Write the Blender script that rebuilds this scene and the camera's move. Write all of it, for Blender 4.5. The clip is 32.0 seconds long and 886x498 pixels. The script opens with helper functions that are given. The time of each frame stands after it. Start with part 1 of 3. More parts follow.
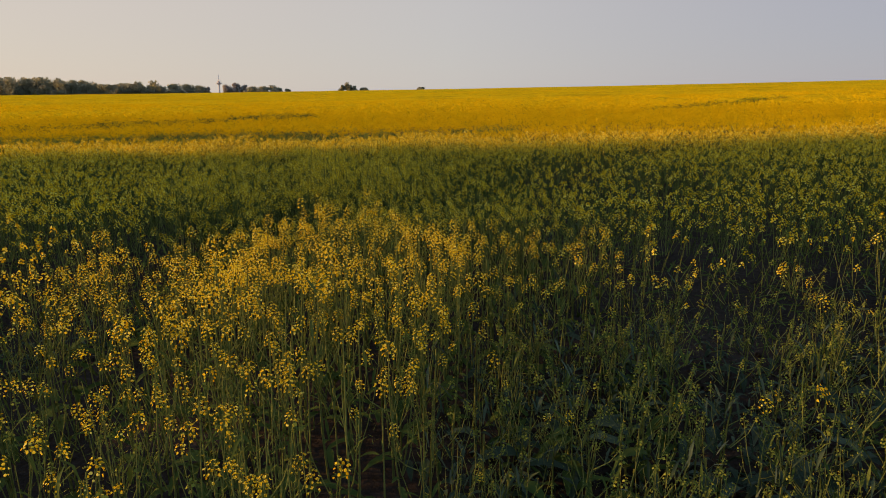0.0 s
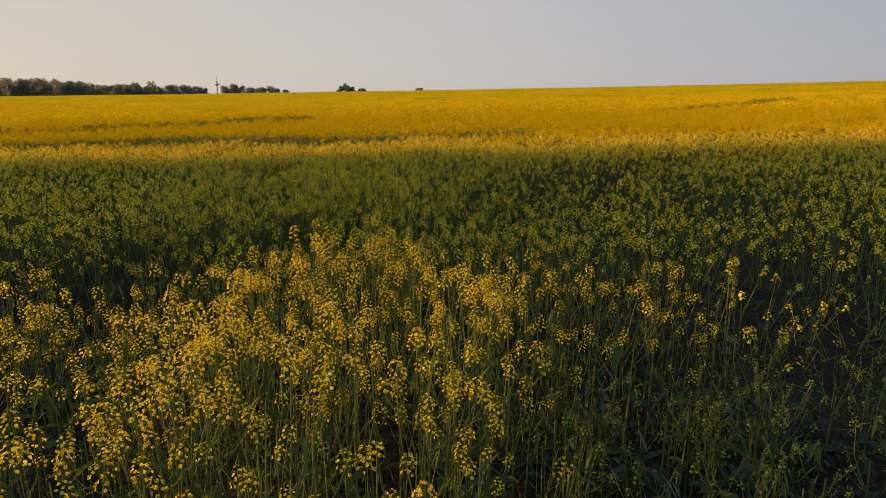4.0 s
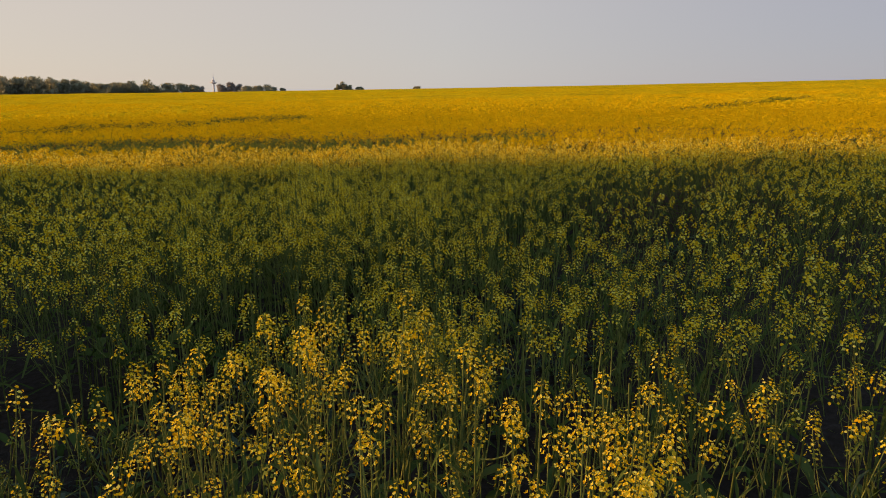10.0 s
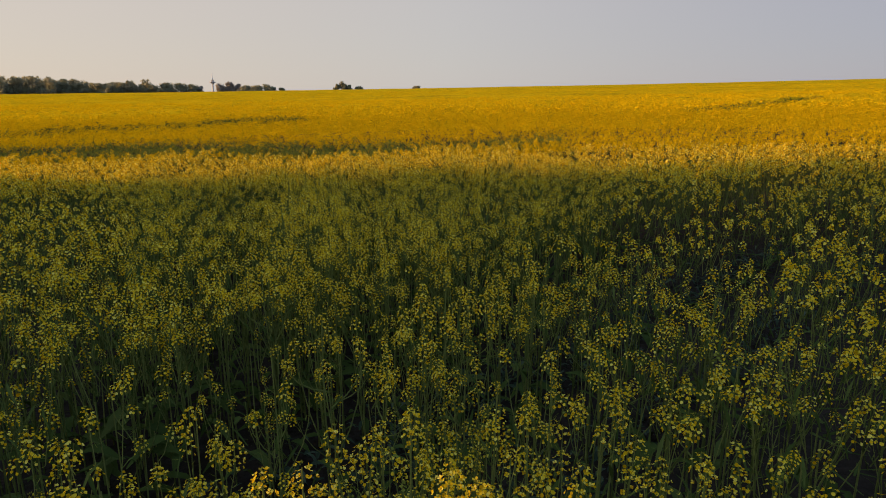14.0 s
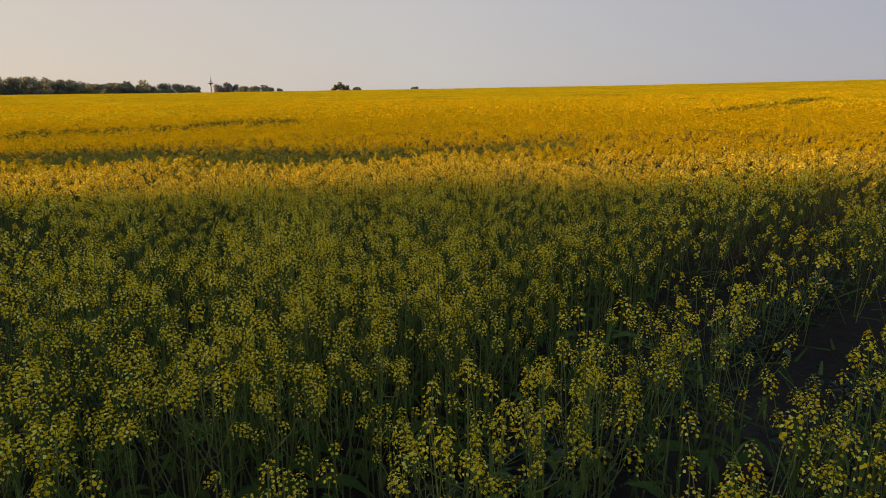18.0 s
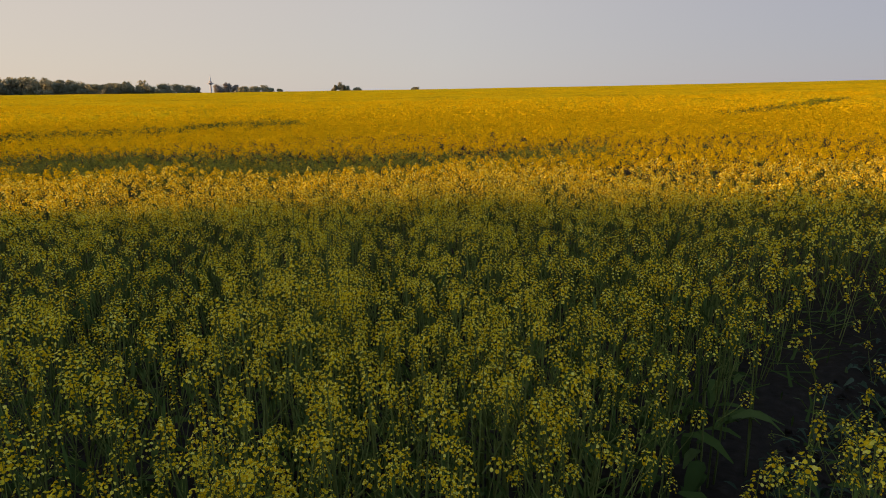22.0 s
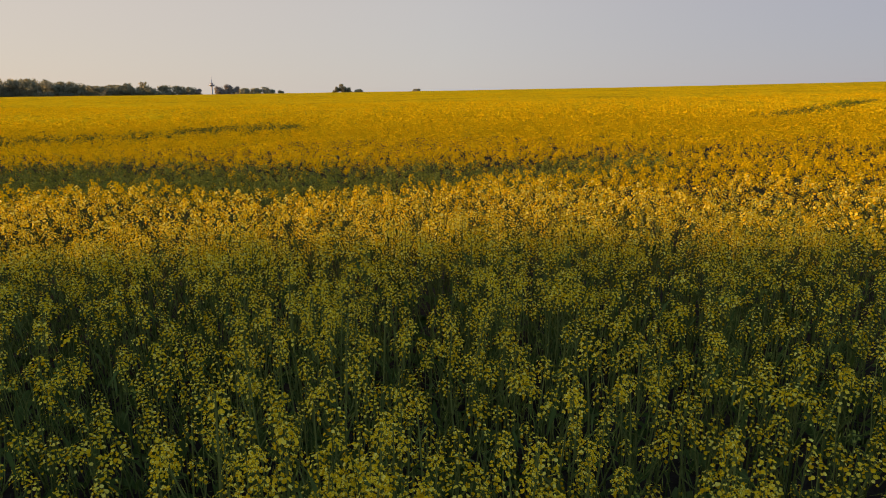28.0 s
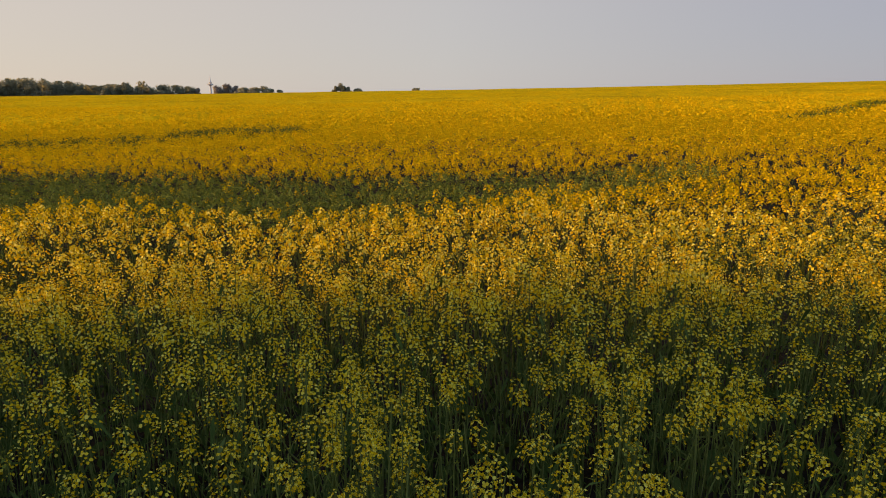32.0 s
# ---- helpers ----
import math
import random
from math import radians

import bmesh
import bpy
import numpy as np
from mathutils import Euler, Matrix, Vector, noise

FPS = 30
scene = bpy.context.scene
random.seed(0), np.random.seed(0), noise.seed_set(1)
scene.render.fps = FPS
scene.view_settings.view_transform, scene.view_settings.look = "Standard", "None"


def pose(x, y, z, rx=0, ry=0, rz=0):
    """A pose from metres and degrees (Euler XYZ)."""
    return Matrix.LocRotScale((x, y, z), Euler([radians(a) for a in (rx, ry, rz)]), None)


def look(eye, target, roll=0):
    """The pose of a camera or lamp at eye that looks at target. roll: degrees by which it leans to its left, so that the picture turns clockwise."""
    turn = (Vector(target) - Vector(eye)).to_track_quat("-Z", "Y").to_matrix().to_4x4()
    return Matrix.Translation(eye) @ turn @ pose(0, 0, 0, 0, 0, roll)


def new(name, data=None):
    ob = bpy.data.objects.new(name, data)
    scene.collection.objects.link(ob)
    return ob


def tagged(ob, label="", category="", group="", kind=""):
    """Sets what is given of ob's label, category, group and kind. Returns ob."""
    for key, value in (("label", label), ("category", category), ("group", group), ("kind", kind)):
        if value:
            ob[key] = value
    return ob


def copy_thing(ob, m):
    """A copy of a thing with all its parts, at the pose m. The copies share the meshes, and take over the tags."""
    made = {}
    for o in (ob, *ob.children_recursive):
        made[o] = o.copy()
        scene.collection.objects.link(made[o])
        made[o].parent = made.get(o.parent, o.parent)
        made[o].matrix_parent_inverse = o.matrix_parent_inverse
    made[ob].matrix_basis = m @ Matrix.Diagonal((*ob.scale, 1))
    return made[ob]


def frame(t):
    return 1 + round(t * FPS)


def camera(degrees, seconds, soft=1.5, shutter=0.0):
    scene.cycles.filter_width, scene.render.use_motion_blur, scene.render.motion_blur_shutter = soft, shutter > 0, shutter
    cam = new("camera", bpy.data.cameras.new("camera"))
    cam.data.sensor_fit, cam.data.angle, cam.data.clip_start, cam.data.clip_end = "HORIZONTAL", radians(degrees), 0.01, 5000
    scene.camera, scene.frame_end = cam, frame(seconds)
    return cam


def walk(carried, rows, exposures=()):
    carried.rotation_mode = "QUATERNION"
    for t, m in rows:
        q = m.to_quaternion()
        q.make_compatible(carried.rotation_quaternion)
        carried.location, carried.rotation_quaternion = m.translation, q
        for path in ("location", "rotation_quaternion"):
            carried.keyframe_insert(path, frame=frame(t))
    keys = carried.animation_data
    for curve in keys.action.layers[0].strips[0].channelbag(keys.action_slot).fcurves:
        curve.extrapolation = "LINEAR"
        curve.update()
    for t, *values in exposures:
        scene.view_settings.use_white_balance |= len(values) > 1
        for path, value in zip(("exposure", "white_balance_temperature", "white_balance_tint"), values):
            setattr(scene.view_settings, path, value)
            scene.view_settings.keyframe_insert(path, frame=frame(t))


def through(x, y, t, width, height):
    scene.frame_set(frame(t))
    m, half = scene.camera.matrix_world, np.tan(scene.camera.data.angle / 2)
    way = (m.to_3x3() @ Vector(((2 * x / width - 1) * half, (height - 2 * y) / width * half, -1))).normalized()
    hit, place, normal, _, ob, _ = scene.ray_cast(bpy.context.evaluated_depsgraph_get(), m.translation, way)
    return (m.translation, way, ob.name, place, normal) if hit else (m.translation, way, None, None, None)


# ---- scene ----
cam = camera(68.0, 32.0, soft=0.95)
PATH = [
    (0, (0.000, 0.000, 2.250), (-0.019, 1.945, 1.786), 0.0),
    (0.5, (-0.022, 0.139, 2.252), (-0.040, 2.085, 1.789), 0.0),
    (1, (-0.042, 0.275, 2.253), (-0.060, 2.220, 1.790), 0.0),
    (1.5, (-0.068, 0.414, 2.256), (-0.085, 2.359, 1.792), 0.0),
    (2, (-0.097, 0.559, 2.255), (-0.113, 2.505, 1.793), 0.0),
    (2.5, (-0.129, 0.708, 2.253), (-0.144, 2.654, 1.791), 0.0),
    (3, (-0.157, 0.857, 2.251), (-0.171, 2.803, 1.790), 0.0),
    (3.5, (-0.182, 1.002, 2.248), (-0.196, 2.948, 1.787), 0.0),
    (5.5, (-0.351, 1.604, 2.259), (-0.361, 3.550, 1.795), 0.0),
    (6, (-0.378, 1.753, 2.257), (-0.388, 3.699, 1.793), 0.0),
    (6.5, (-0.397, 1.904, 2.253), (-0.407, 3.849, 1.790), 0.0),
    (7, (-0.418, 2.064, 2.250), (-0.427, 4.009, 1.787), 0.0),
    (7.5, (-0.437, 2.223, 2.249), (-0.445, 4.169, 1.785), 0.0),
    (8, (-0.458, 2.385, 2.251), (-0.465, 4.330, 1.787), 0.0),
    (8.5, (-0.478, 2.540, 2.251), (-0.484, 4.485, 1.787), 0.0),
    (9, (-0.499, 2.701, 2.250), (-0.506, 4.646, 1.784), 0.0),
    (9.5, (-0.520, 2.860, 2.243), (-0.526, 4.805, 1.776), 0.0),
    (10, (-0.542, 3.023, 2.235), (-0.548, 4.968, 1.769), 0.0),
    (10.5, (-0.562, 3.180, 2.231), (-0.569, 5.124, 1.764), 0.0),
    (11, (-0.584, 3.338, 2.234), (-0.591, 5.283, 1.766), 0.0),
    (11.5, (-0.607, 3.495, 2.239), (-0.614, 5.439, 1.771), 0.0),
    (12, (-0.631, 3.655, 2.249), (-0.637, 5.600, 1.782), 0.0),
    (12.5, (-0.654, 3.810, 2.259), (-0.659, 5.754, 1.793), 0.0),
    (13, (-0.672, 3.972, 2.260), (-0.677, 5.917, 1.794), 0.0),
    (13.5, (-0.695, 4.124, 2.255), (-0.700, 6.069, 1.789), 0.0),
    (14, (-0.712, 4.280, 2.255), (-0.716, 6.225, 1.788), 0.0),
    (14.5, (-0.723, 4.435, 2.251), (-0.727, 6.380, 1.785), 0.0),
    (16.5, (-0.748, 5.070, 2.246), (-0.749, 7.016, 1.782), 0.0),
    (17, (-0.762, 5.230, 2.245), (-0.762, 7.176, 1.782), 0.0),
    (17.5, (-0.774, 5.391, 2.249), (-0.774, 7.337, 1.785), 0.0),
    (18, (-0.795, 5.554, 2.254), (-0.794, 7.500, 1.789), 0.0),
    (18.5, (-0.820, 5.715, 2.255), (-0.820, 7.660, 1.789), 0.0),
    (19, (-0.850, 5.876, 2.250), (-0.849, 7.821, 1.785), 0.0),
    (19.5, (-0.875, 6.030, 2.248), (-0.874, 7.976, 1.783), 0.0),
    (20, (-0.906, 6.191, 2.246), (-0.906, 8.137, 1.783), 0.0),
    (20.5, (-0.950, 6.345, 2.247), (-0.950, 8.291, 1.784), 0.0),
    (21, (-1.007, 6.504, 2.245), (-1.007, 8.449, 1.781), 0.0),
    (21.5, (-1.074, 6.659, 2.244), (-1.074, 8.605, 1.780), 0.0),
    (22, (-1.147, 6.809, 2.245), (-1.146, 8.755, 1.781), 0.0),
    (22.5, (-1.230, 6.969, 2.246), (-1.229, 8.914, 1.783), 0.0),
    (23, (-1.298, 7.121, 2.245), (-1.297, 9.067, 1.781), 0.0),
    (23.5, (-1.355, 7.274, 2.248), (-1.354, 9.220, 1.785), 0.0),
    (24, (-1.399, 7.422, 2.252), (-1.398, 9.368, 1.789), 0.0),
    (24.5, (-1.435, 7.575, 2.257), (-1.435, 9.521, 1.794), 0.0),
    (25, (-1.463, 7.726, 2.260), (-1.463, 9.672, 1.797), 0.0),
    (25.5, (-1.483, 7.887, 2.264), (-1.482, 9.832, 1.801), 0.0),
    (27.5, (-1.534, 8.548, 2.225), (-1.535, 10.495, 1.766), 0.0),
    (28, (-1.543, 8.718, 2.230), (-1.545, 10.665, 1.771), 0.0),
    (28.5, (-1.558, 8.884, 2.247), (-1.559, 10.831, 1.788), 0.0),
    (29, (-1.569, 9.040, 2.256), (-1.570, 10.987, 1.797), 0.0),
    (29.5, (-1.582, 9.199, 2.258), (-1.583, 11.146, 1.799), 0.0),
    (30, (-1.598, 9.352, 2.254), (-1.599, 11.298, 1.796), 0.0),
    (30.5, (-1.631, 9.505, 2.256), (-1.631, 11.452, 1.796), 0.0),
    (31, (-1.686, 9.649, 2.256), (-1.686, 11.596, 1.796), 0.0),
    (31.5, (-1.781, 9.802, 2.259), (-1.780, 11.748, 1.798), 0.0),
    (32, (-1.886, 9.948, 2.259), (-1.885, 11.894, 1.798), 0.0),
]
walk(cam, [(t, look(eye, target, roll)) for t, eye, target, roll in PATH])

# ---- light ----
SUN_UP = radians(12.0)         # the sun stands low over the field's west side, nearly square to the walk
world = bpy.data.worlds.new("sky")
scene.world = world
world.use_nodes = True
wn, wl = world.node_tree.nodes, world.node_tree.links
sky = wn.new("ShaderNodeTexSky")
sky.sky_type, sky.sun_disc = "NISHITA", False
sky.sun_elevation, sky.sun_rotation = SUN_UP, radians(-87)
sky.altitude, sky.air_density, sky.dust_density, sky.ozone_density = 60, 1.0, 0.4, 3.0
wl.new(sky.outputs[0], wn["Background"].inputs[0])
wn["Background"].inputs[1].default_value = 0.26
# evening haze: a warm veil towards the sun that cools evenly towards the other side
way = wn.new("ShaderNodeTexCoord")
split = wn.new("ShaderNodeSeparateXYZ")
wl.new(way.outputs["Generated"], split.inputs[0])
span = wn.new("ShaderNodeMapRange")
span.inputs["From Min"].default_value, span.inputs["From Max"].default_value = 1.0, -1.0
wl.new(split.outputs["X"], span.inputs["Value"])
veil = wn.new("ShaderNodeValToRGB")
el = veil.color_ramp.elements
el.new(0.5), el.new(0.78)
for e, (at, c) in zip(el, ((0.22, (0.42, 0.405, 0.462)), (0.5, (0.585, 0.545, 0.53)), (0.78, (0.69, 0.585, 0.50)), (1.0, (0.90, 0.66, 0.42)))):
    e.position, e.color = at, (*c, 1)
wl.new(span.outputs[0], veil.inputs[0])
haze = wn.new("ShaderNodeBackground")
fade = wn.new("ShaderNodeMapRange")   # the veil thins overhead
fade.inputs["From Min"].default_value, fade.inputs["From Max"].default_value = 0.12, 0.75
fade.inputs["To Min"].default_value, fade.inputs["To Max"].default_value = 0.69, 0.46
wl.new(split.outputs["Z"], fade.inputs["Value"])
wl.new(fade.outputs[0], haze.inputs[1])
wl.new(veil.outputs[0], haze.inputs[0])
both = wn.new("ShaderNodeMixShader")
clear = wn.new("ShaderNodeMapRange")   # haze lies low; the clear sky takes over above it
clear.inputs["From Min"].default_value, clear.inputs["From Max"].default_value = 0.14, 0.6
clear.inputs["To Min"].default_value, clear.inputs["To Max"].default_value = 0.95, 0.42
wl.new(split.outputs["Z"], clear.inputs["Value"])
wl.new(clear.outputs[0], both.inputs[0])
wl.new(wn["Background"].outputs[0], both.inputs[1]), wl.new(haze.outputs[0], both.inputs[2])
wl.new(both.outputs[0], wn["World Output"].inputs[0])
sun = new("sun", bpy.data.lights.new("sun", "SUN"))
sun.data.energy, sun.data.angle, sun.data.color = 4.6, radians(0.55), (1.0, 0.50, 0.155)
sun.matrix_world = look((-60, 12.0, 60.1 * math.tan(SUN_UP)), (0, 9, 0))
scene.view_settings.exposure = 0.42


# ---- materials ----
def material(name, stops, rough=0.6, through=0.0, grain=40.0, bump=0.2, fine=0.35, scale=None, spec=0.3, random_part=0.6, metal=0.0):
    """Colour from a ramp driven by a chance value for each piece and by noise at two sizes."""
    m = bpy.data.materials.new(name)
    m.use_nodes = True
    n, l = m.node_tree.nodes, m.node_tree.links
    b = n["Principled BSDF"]
    geo, co = n.new("ShaderNodeNewGeometry"), n.new("ShaderNodeTexCoord")
    n1, n2 = n.new("ShaderNodeTexNoise"), n.new("ShaderNodeTexNoise")
    n1.inputs["Scale"].default_value, n2.inputs["Scale"].default_value = scale or grain / 12, grain
    for t in (n1, n2):
        t.inputs["Detail"].default_value = 5
        l.new(co.outputs["Object"], t.inputs["Vector"])
    mix = n.new("ShaderNodeMix")
    mix.inputs[0].default_value = fine
    l.new(n1.outputs["Fac"], mix.inputs[2]), l.new(n2.outputs["Fac"], mix.inputs[3])
    mix2 = n.new("ShaderNodeMix")
    mix2.inputs[0].default_value = random_part
    l.new(mix.outputs[0], mix2.inputs[2]), l.new(geo.outputs["Random Per Island"], mix2.inputs[3])
    ramp = n.new("ShaderNodeValToRGB")
    el = ramp.color_ramp.elements
    while len(el) < len(stops):
        el.new(0.5)
    for e, (at, c) in zip(el, stops):
        e.position, e.color = at, (*c, 1)
    l.new(mix2.outputs[0], ramp.inputs[0]), l.new(ramp.outputs[0], b.inputs["Base Color"])
    b.inputs["Roughness"].default_value, b.inputs["Metallic"].default_value = rough, metal
    b.inputs["Specular IOR Level"].default_value = spec
    if bump:
        bn = n.new("ShaderNodeBump")
        bn.inputs["Strength"].default_value, bn.inputs["Distance"].default_value = bump, 0.6 / grain
        l.new(n2.outputs["Fac"], bn.inputs["Height"]), l.new(bn.outputs[0], b.inputs["Normal"])
    if through:
        tr, add = n.new("ShaderNodeBsdfTranslucent"), n.new("ShaderNodeMixShader")
        add.inputs[0].default_value = through
        l.new(ramp.outputs[0], tr.inputs[0])
        l.new(b.outputs[0], add.inputs[1]), l.new(tr.outputs[0], add.inputs[2])
        l.new(add.outputs[0], n["Material Output"].inputs[0])
    return m


# pale and orange ramp ends stand for sky-lit flecks and self-shade, strewn at random
PETAL = material("petal", [(0.12, (0.58, 0.35, 0.006)), (0.42, (0.83, 0.61, 0.016)), (0.68, (0.90, 0.75, 0.06)), (0.83, (0.95, 0.88, 0.18))], 0.85, 0.42, 30, 0, scale=3.2, spec=0.0, random_part=0.72)
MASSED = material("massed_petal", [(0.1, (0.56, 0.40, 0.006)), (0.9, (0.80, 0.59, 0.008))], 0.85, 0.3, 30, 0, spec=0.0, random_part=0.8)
BUD = material("bud", [(0.2, (0.20, 0.24, 0.04)), (0.8, (0.42, 0.38, 0.05))], 0.85, 0.15, 60, 0, spec=0.02)
STALK = material("stalk", [(0.2, (0.075, 0.10, 0.026)), (0.8, (0.19, 0.22, 0.060))], 0.85, 0.0, 60, 0.1, spec=0.04)
POD = material("pod", [(0.2, (0.12, 0.16, 0.032)), (0.8, (0.25, 0.285, 0.045))], 0.85, 0.1, 60, 0.1, spec=0.02)
LEAF = material("leaf", [(0.15, (0.040, 0.066, 0.016)), (0.6, (0.076, 0.115, 0.027)), (0.95, (0.13, 0.165, 0.048))], 0.85, 0.15, 25, 0.25, spec=0.03)
WAXY = material("waxy_leaf", [(0.15, (0.020, 0.038, 0.018)), (0.6, (0.042, 0.070, 0.036)), (0.95, (0.13, 0.17, 0.105))], 0.65, 0.12, 25, 0.25, spec=0.15)
SOIL = material("soil", [(0.25, (0.016, 0.013, 0.010)), (0.55, (0.036, 0.029, 0.022)), (0.85, (0.085, 0.07, 0.055))], 0.9, 0, 14, 0.9, 0.5, 0.6, random_part=0.0, spec=0.05)
CANOPY = material("canopy", [(0.30, (0.10, 0.12, 0.02)), (0.40, (0.42, 0.315, 0.008)), (0.52, (0.63, 0.46, 0.008)), (0.7, (0.75, 0.565, 0.010))], 0.8, 0, 3.5, 1.0, 0.65, 0.09, random_part=0.0, spec=0.0)
WOODLEAF = material("tree_leaf", [(0.1, (0.05, 0.062, 0.035)), (0.6, (0.09, 0.10, 0.055)), (0.95, (0.12, 0.13, 0.075))], 0.7, 0.35, 2, 0, spec=0.05)
# far foliage, paled and greyed so that its colour carries the distance haze
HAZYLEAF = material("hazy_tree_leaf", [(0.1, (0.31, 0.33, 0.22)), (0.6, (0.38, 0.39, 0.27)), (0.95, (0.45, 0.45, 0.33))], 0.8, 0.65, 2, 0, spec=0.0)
PALELEAF = material("pale_tree_leaf", [(0.1, (0.28, 0.27, 0.23)), (0.9, (0.45, 0.42, 0.37))], 0.6, 0.35, 2, 0)
BARK = material("bark", [(0.2, (0.05, 0.04, 0.03)), (0.8, (0.14, 0.11, 0.085))], 0.85, 0, 9, 0.8, random_part=0.1)
CONCRETE = material("concrete", [(0.2, (0.64, 0.63, 0.62)), (0.8, (0.76, 0.75, 0.74))], 0.8, 0, 2, 0.2, random_part=0.2)
STEEL = material("steel", [(0.2, (0.55, 0.54, 0.54)), (0.8, (0.68, 0.67, 0.66))], 0.5, 0, 5, 0.1, random_part=0.3, metal=0.2)


# ---- numbers of the field ----
def step(a, b, v):
    u = np.clip((np.asarray(v, float) - a) / (b - a), 0, 1)
    return u * u * (3 - 2 * u)


def value_noise(x, y, size, seed):
    """Smooth chance values from 0 to 1 that change over about size metres."""
    x, y = np.asarray(x, float) / size + 1000.37, np.asarray(y, float) / size + 1000.73
    i, j = np.floor(x).astype(np.int64), np.floor(y).astype(np.int64)
    u, v = x - i, y - j
    u, v = u * u * (3 - 2 * u), v * v * (3 - 2 * v)

    def h(a, b):
        k = (a * 374761393 + b * 668265263 + seed * 974634599) & 0x7FFFFFFF
        k = ((k ^ (k >> 13)) * 1274126177) & 0x7FFFFFFF
        return ((k ^ (k >> 16)) & 0xFFFF) / 65535.0

    return (h(i, j) * (1 - u) + h(i + 1, j) * u) * (1 - v) + (h(i, j + 1) * (1 - u) + h(i + 1, j + 1) * u) * v


def height(x, y):
    """The ground: a field that climbs gently to the east and away, and sinks behind its far edge."""
    x, y = np.asarray(x, float), np.asarray(y, float)
    r = np.hypot(x, y)
    k = np.minimum(1.0, 620.0 / np.maximum(r, 1e-6))
    fx, fy, fr = x * k, np.maximum(y * k, 0.0), r * k
    z = (0.0172 + 0.013 * np.exp(-fr / 25)) * fx + 0.0078 * (fy - 22 * (1 - np.exp(-fy / 22)))
    z = z + 0.0066 * fx * fx / np.sqrt(fy * fy + 60.0 ** 2) * step(-20, 60, y)
    z = z + 0.10 * (value_noise(x, y, 23, 5) - 0.5) * step(14, 40, r)
    return z - 9.0 * step(440, 1000, r)


def lanes(x, y):
    """How far a place lies inside a wheel track (1: in its middle)."""
    wob = 0.14 * (value_noise(x, y, 1.3, 9) - 0.5)
    out = np.zeros_like(np.asarray(x, float))
    for off, wide, lo, hi in ((9.1, 0.34, -9, 40), (7.65, 0.24, -0.6, 40)):
        d = np.abs(y - x - off) / 1.414 + wob + 0.14 * step(1.5, 4.0, x)
        out = np.maximum(out, (1 - step(wide * 0.55, wide * 1.25, d)) * step(lo - 2, lo + 1, x) * (1 - step(hi - 3, hi + 3, x)))
    return out


def thin(x, y):
    """How far a place lies inside a strip where the crop stays low and green, or a far wheel track drawn so."""
    w = value_noise(x, y, 2.6, 3) - 0.5
    a = (1 - step(1.1, 1.8, np.abs(y - 18.55 - 0.18 * np.maximum(x, 0) + 0.03 * np.minimum(x, 0) - 0.25 * np.sin(x * 0.6) + 0.7 * w) + 0.35 * step(-4, 0, x))) * (0.25 + 0.75 * (1 - step(-0.5, 2.5, x)))
    b = (1 - step(1.2, 1.8, np.abs(y - 29.6 - 0.25 * (x + 8) + 0.9 * w))) * step(-10.2, -9.0, x) * (1 - step(-6.6, -5.4, x))
    c = (1 - step(0.8, 1.4, np.abs(y - 26.9 - 0.35 * (x + 10.5) + 0.9 * w))) * step(-14.5, -13, x) * (1 - step(-9.3, -8.0, x))
    d = (1 - step(0.5, 1.0, np.abs(y - 24.6 - 0.1 * (x + 13) + 0.8 * w))) * (1 - step(-13.5, -11.0, x))
    # a far wheel track whose dark groove is drawn as a green strip
    e = (1 - step(0.25, 0.55, np.abs(y - 21.6 - 1.13 * x) / 1.5 + 0.3 * w)) * step(8.5, 10.0, x) * (1 - step(22, 26, x))
    return np.maximum(np.maximum(np.maximum(a, b), np.maximum(0.8 * c, 0.7 * d)), e)


def poor(x, y):
    """The starved corner with few flowers where the walk begins (1: bare)."""
    w = value_noise(x, y, 0.9, 7) - 0.5
    return step(-0.2, 0.4, x + 0.25 - 0.38 * np.maximum(0, y - 3.3) + 0.5 * w) * (1 - step(4.6, 5.6, y + 0.5 * w))


def low_spot(x, y):
    """A small stunted patch beside the walk."""
    return 1 - step(0.65, 1.1, np.hypot((x + 2.85) / 0.85, (y - 5.8) / 0.5) + 0.4 * (value_noise(x, y, 0.3, 14) - 0.5))


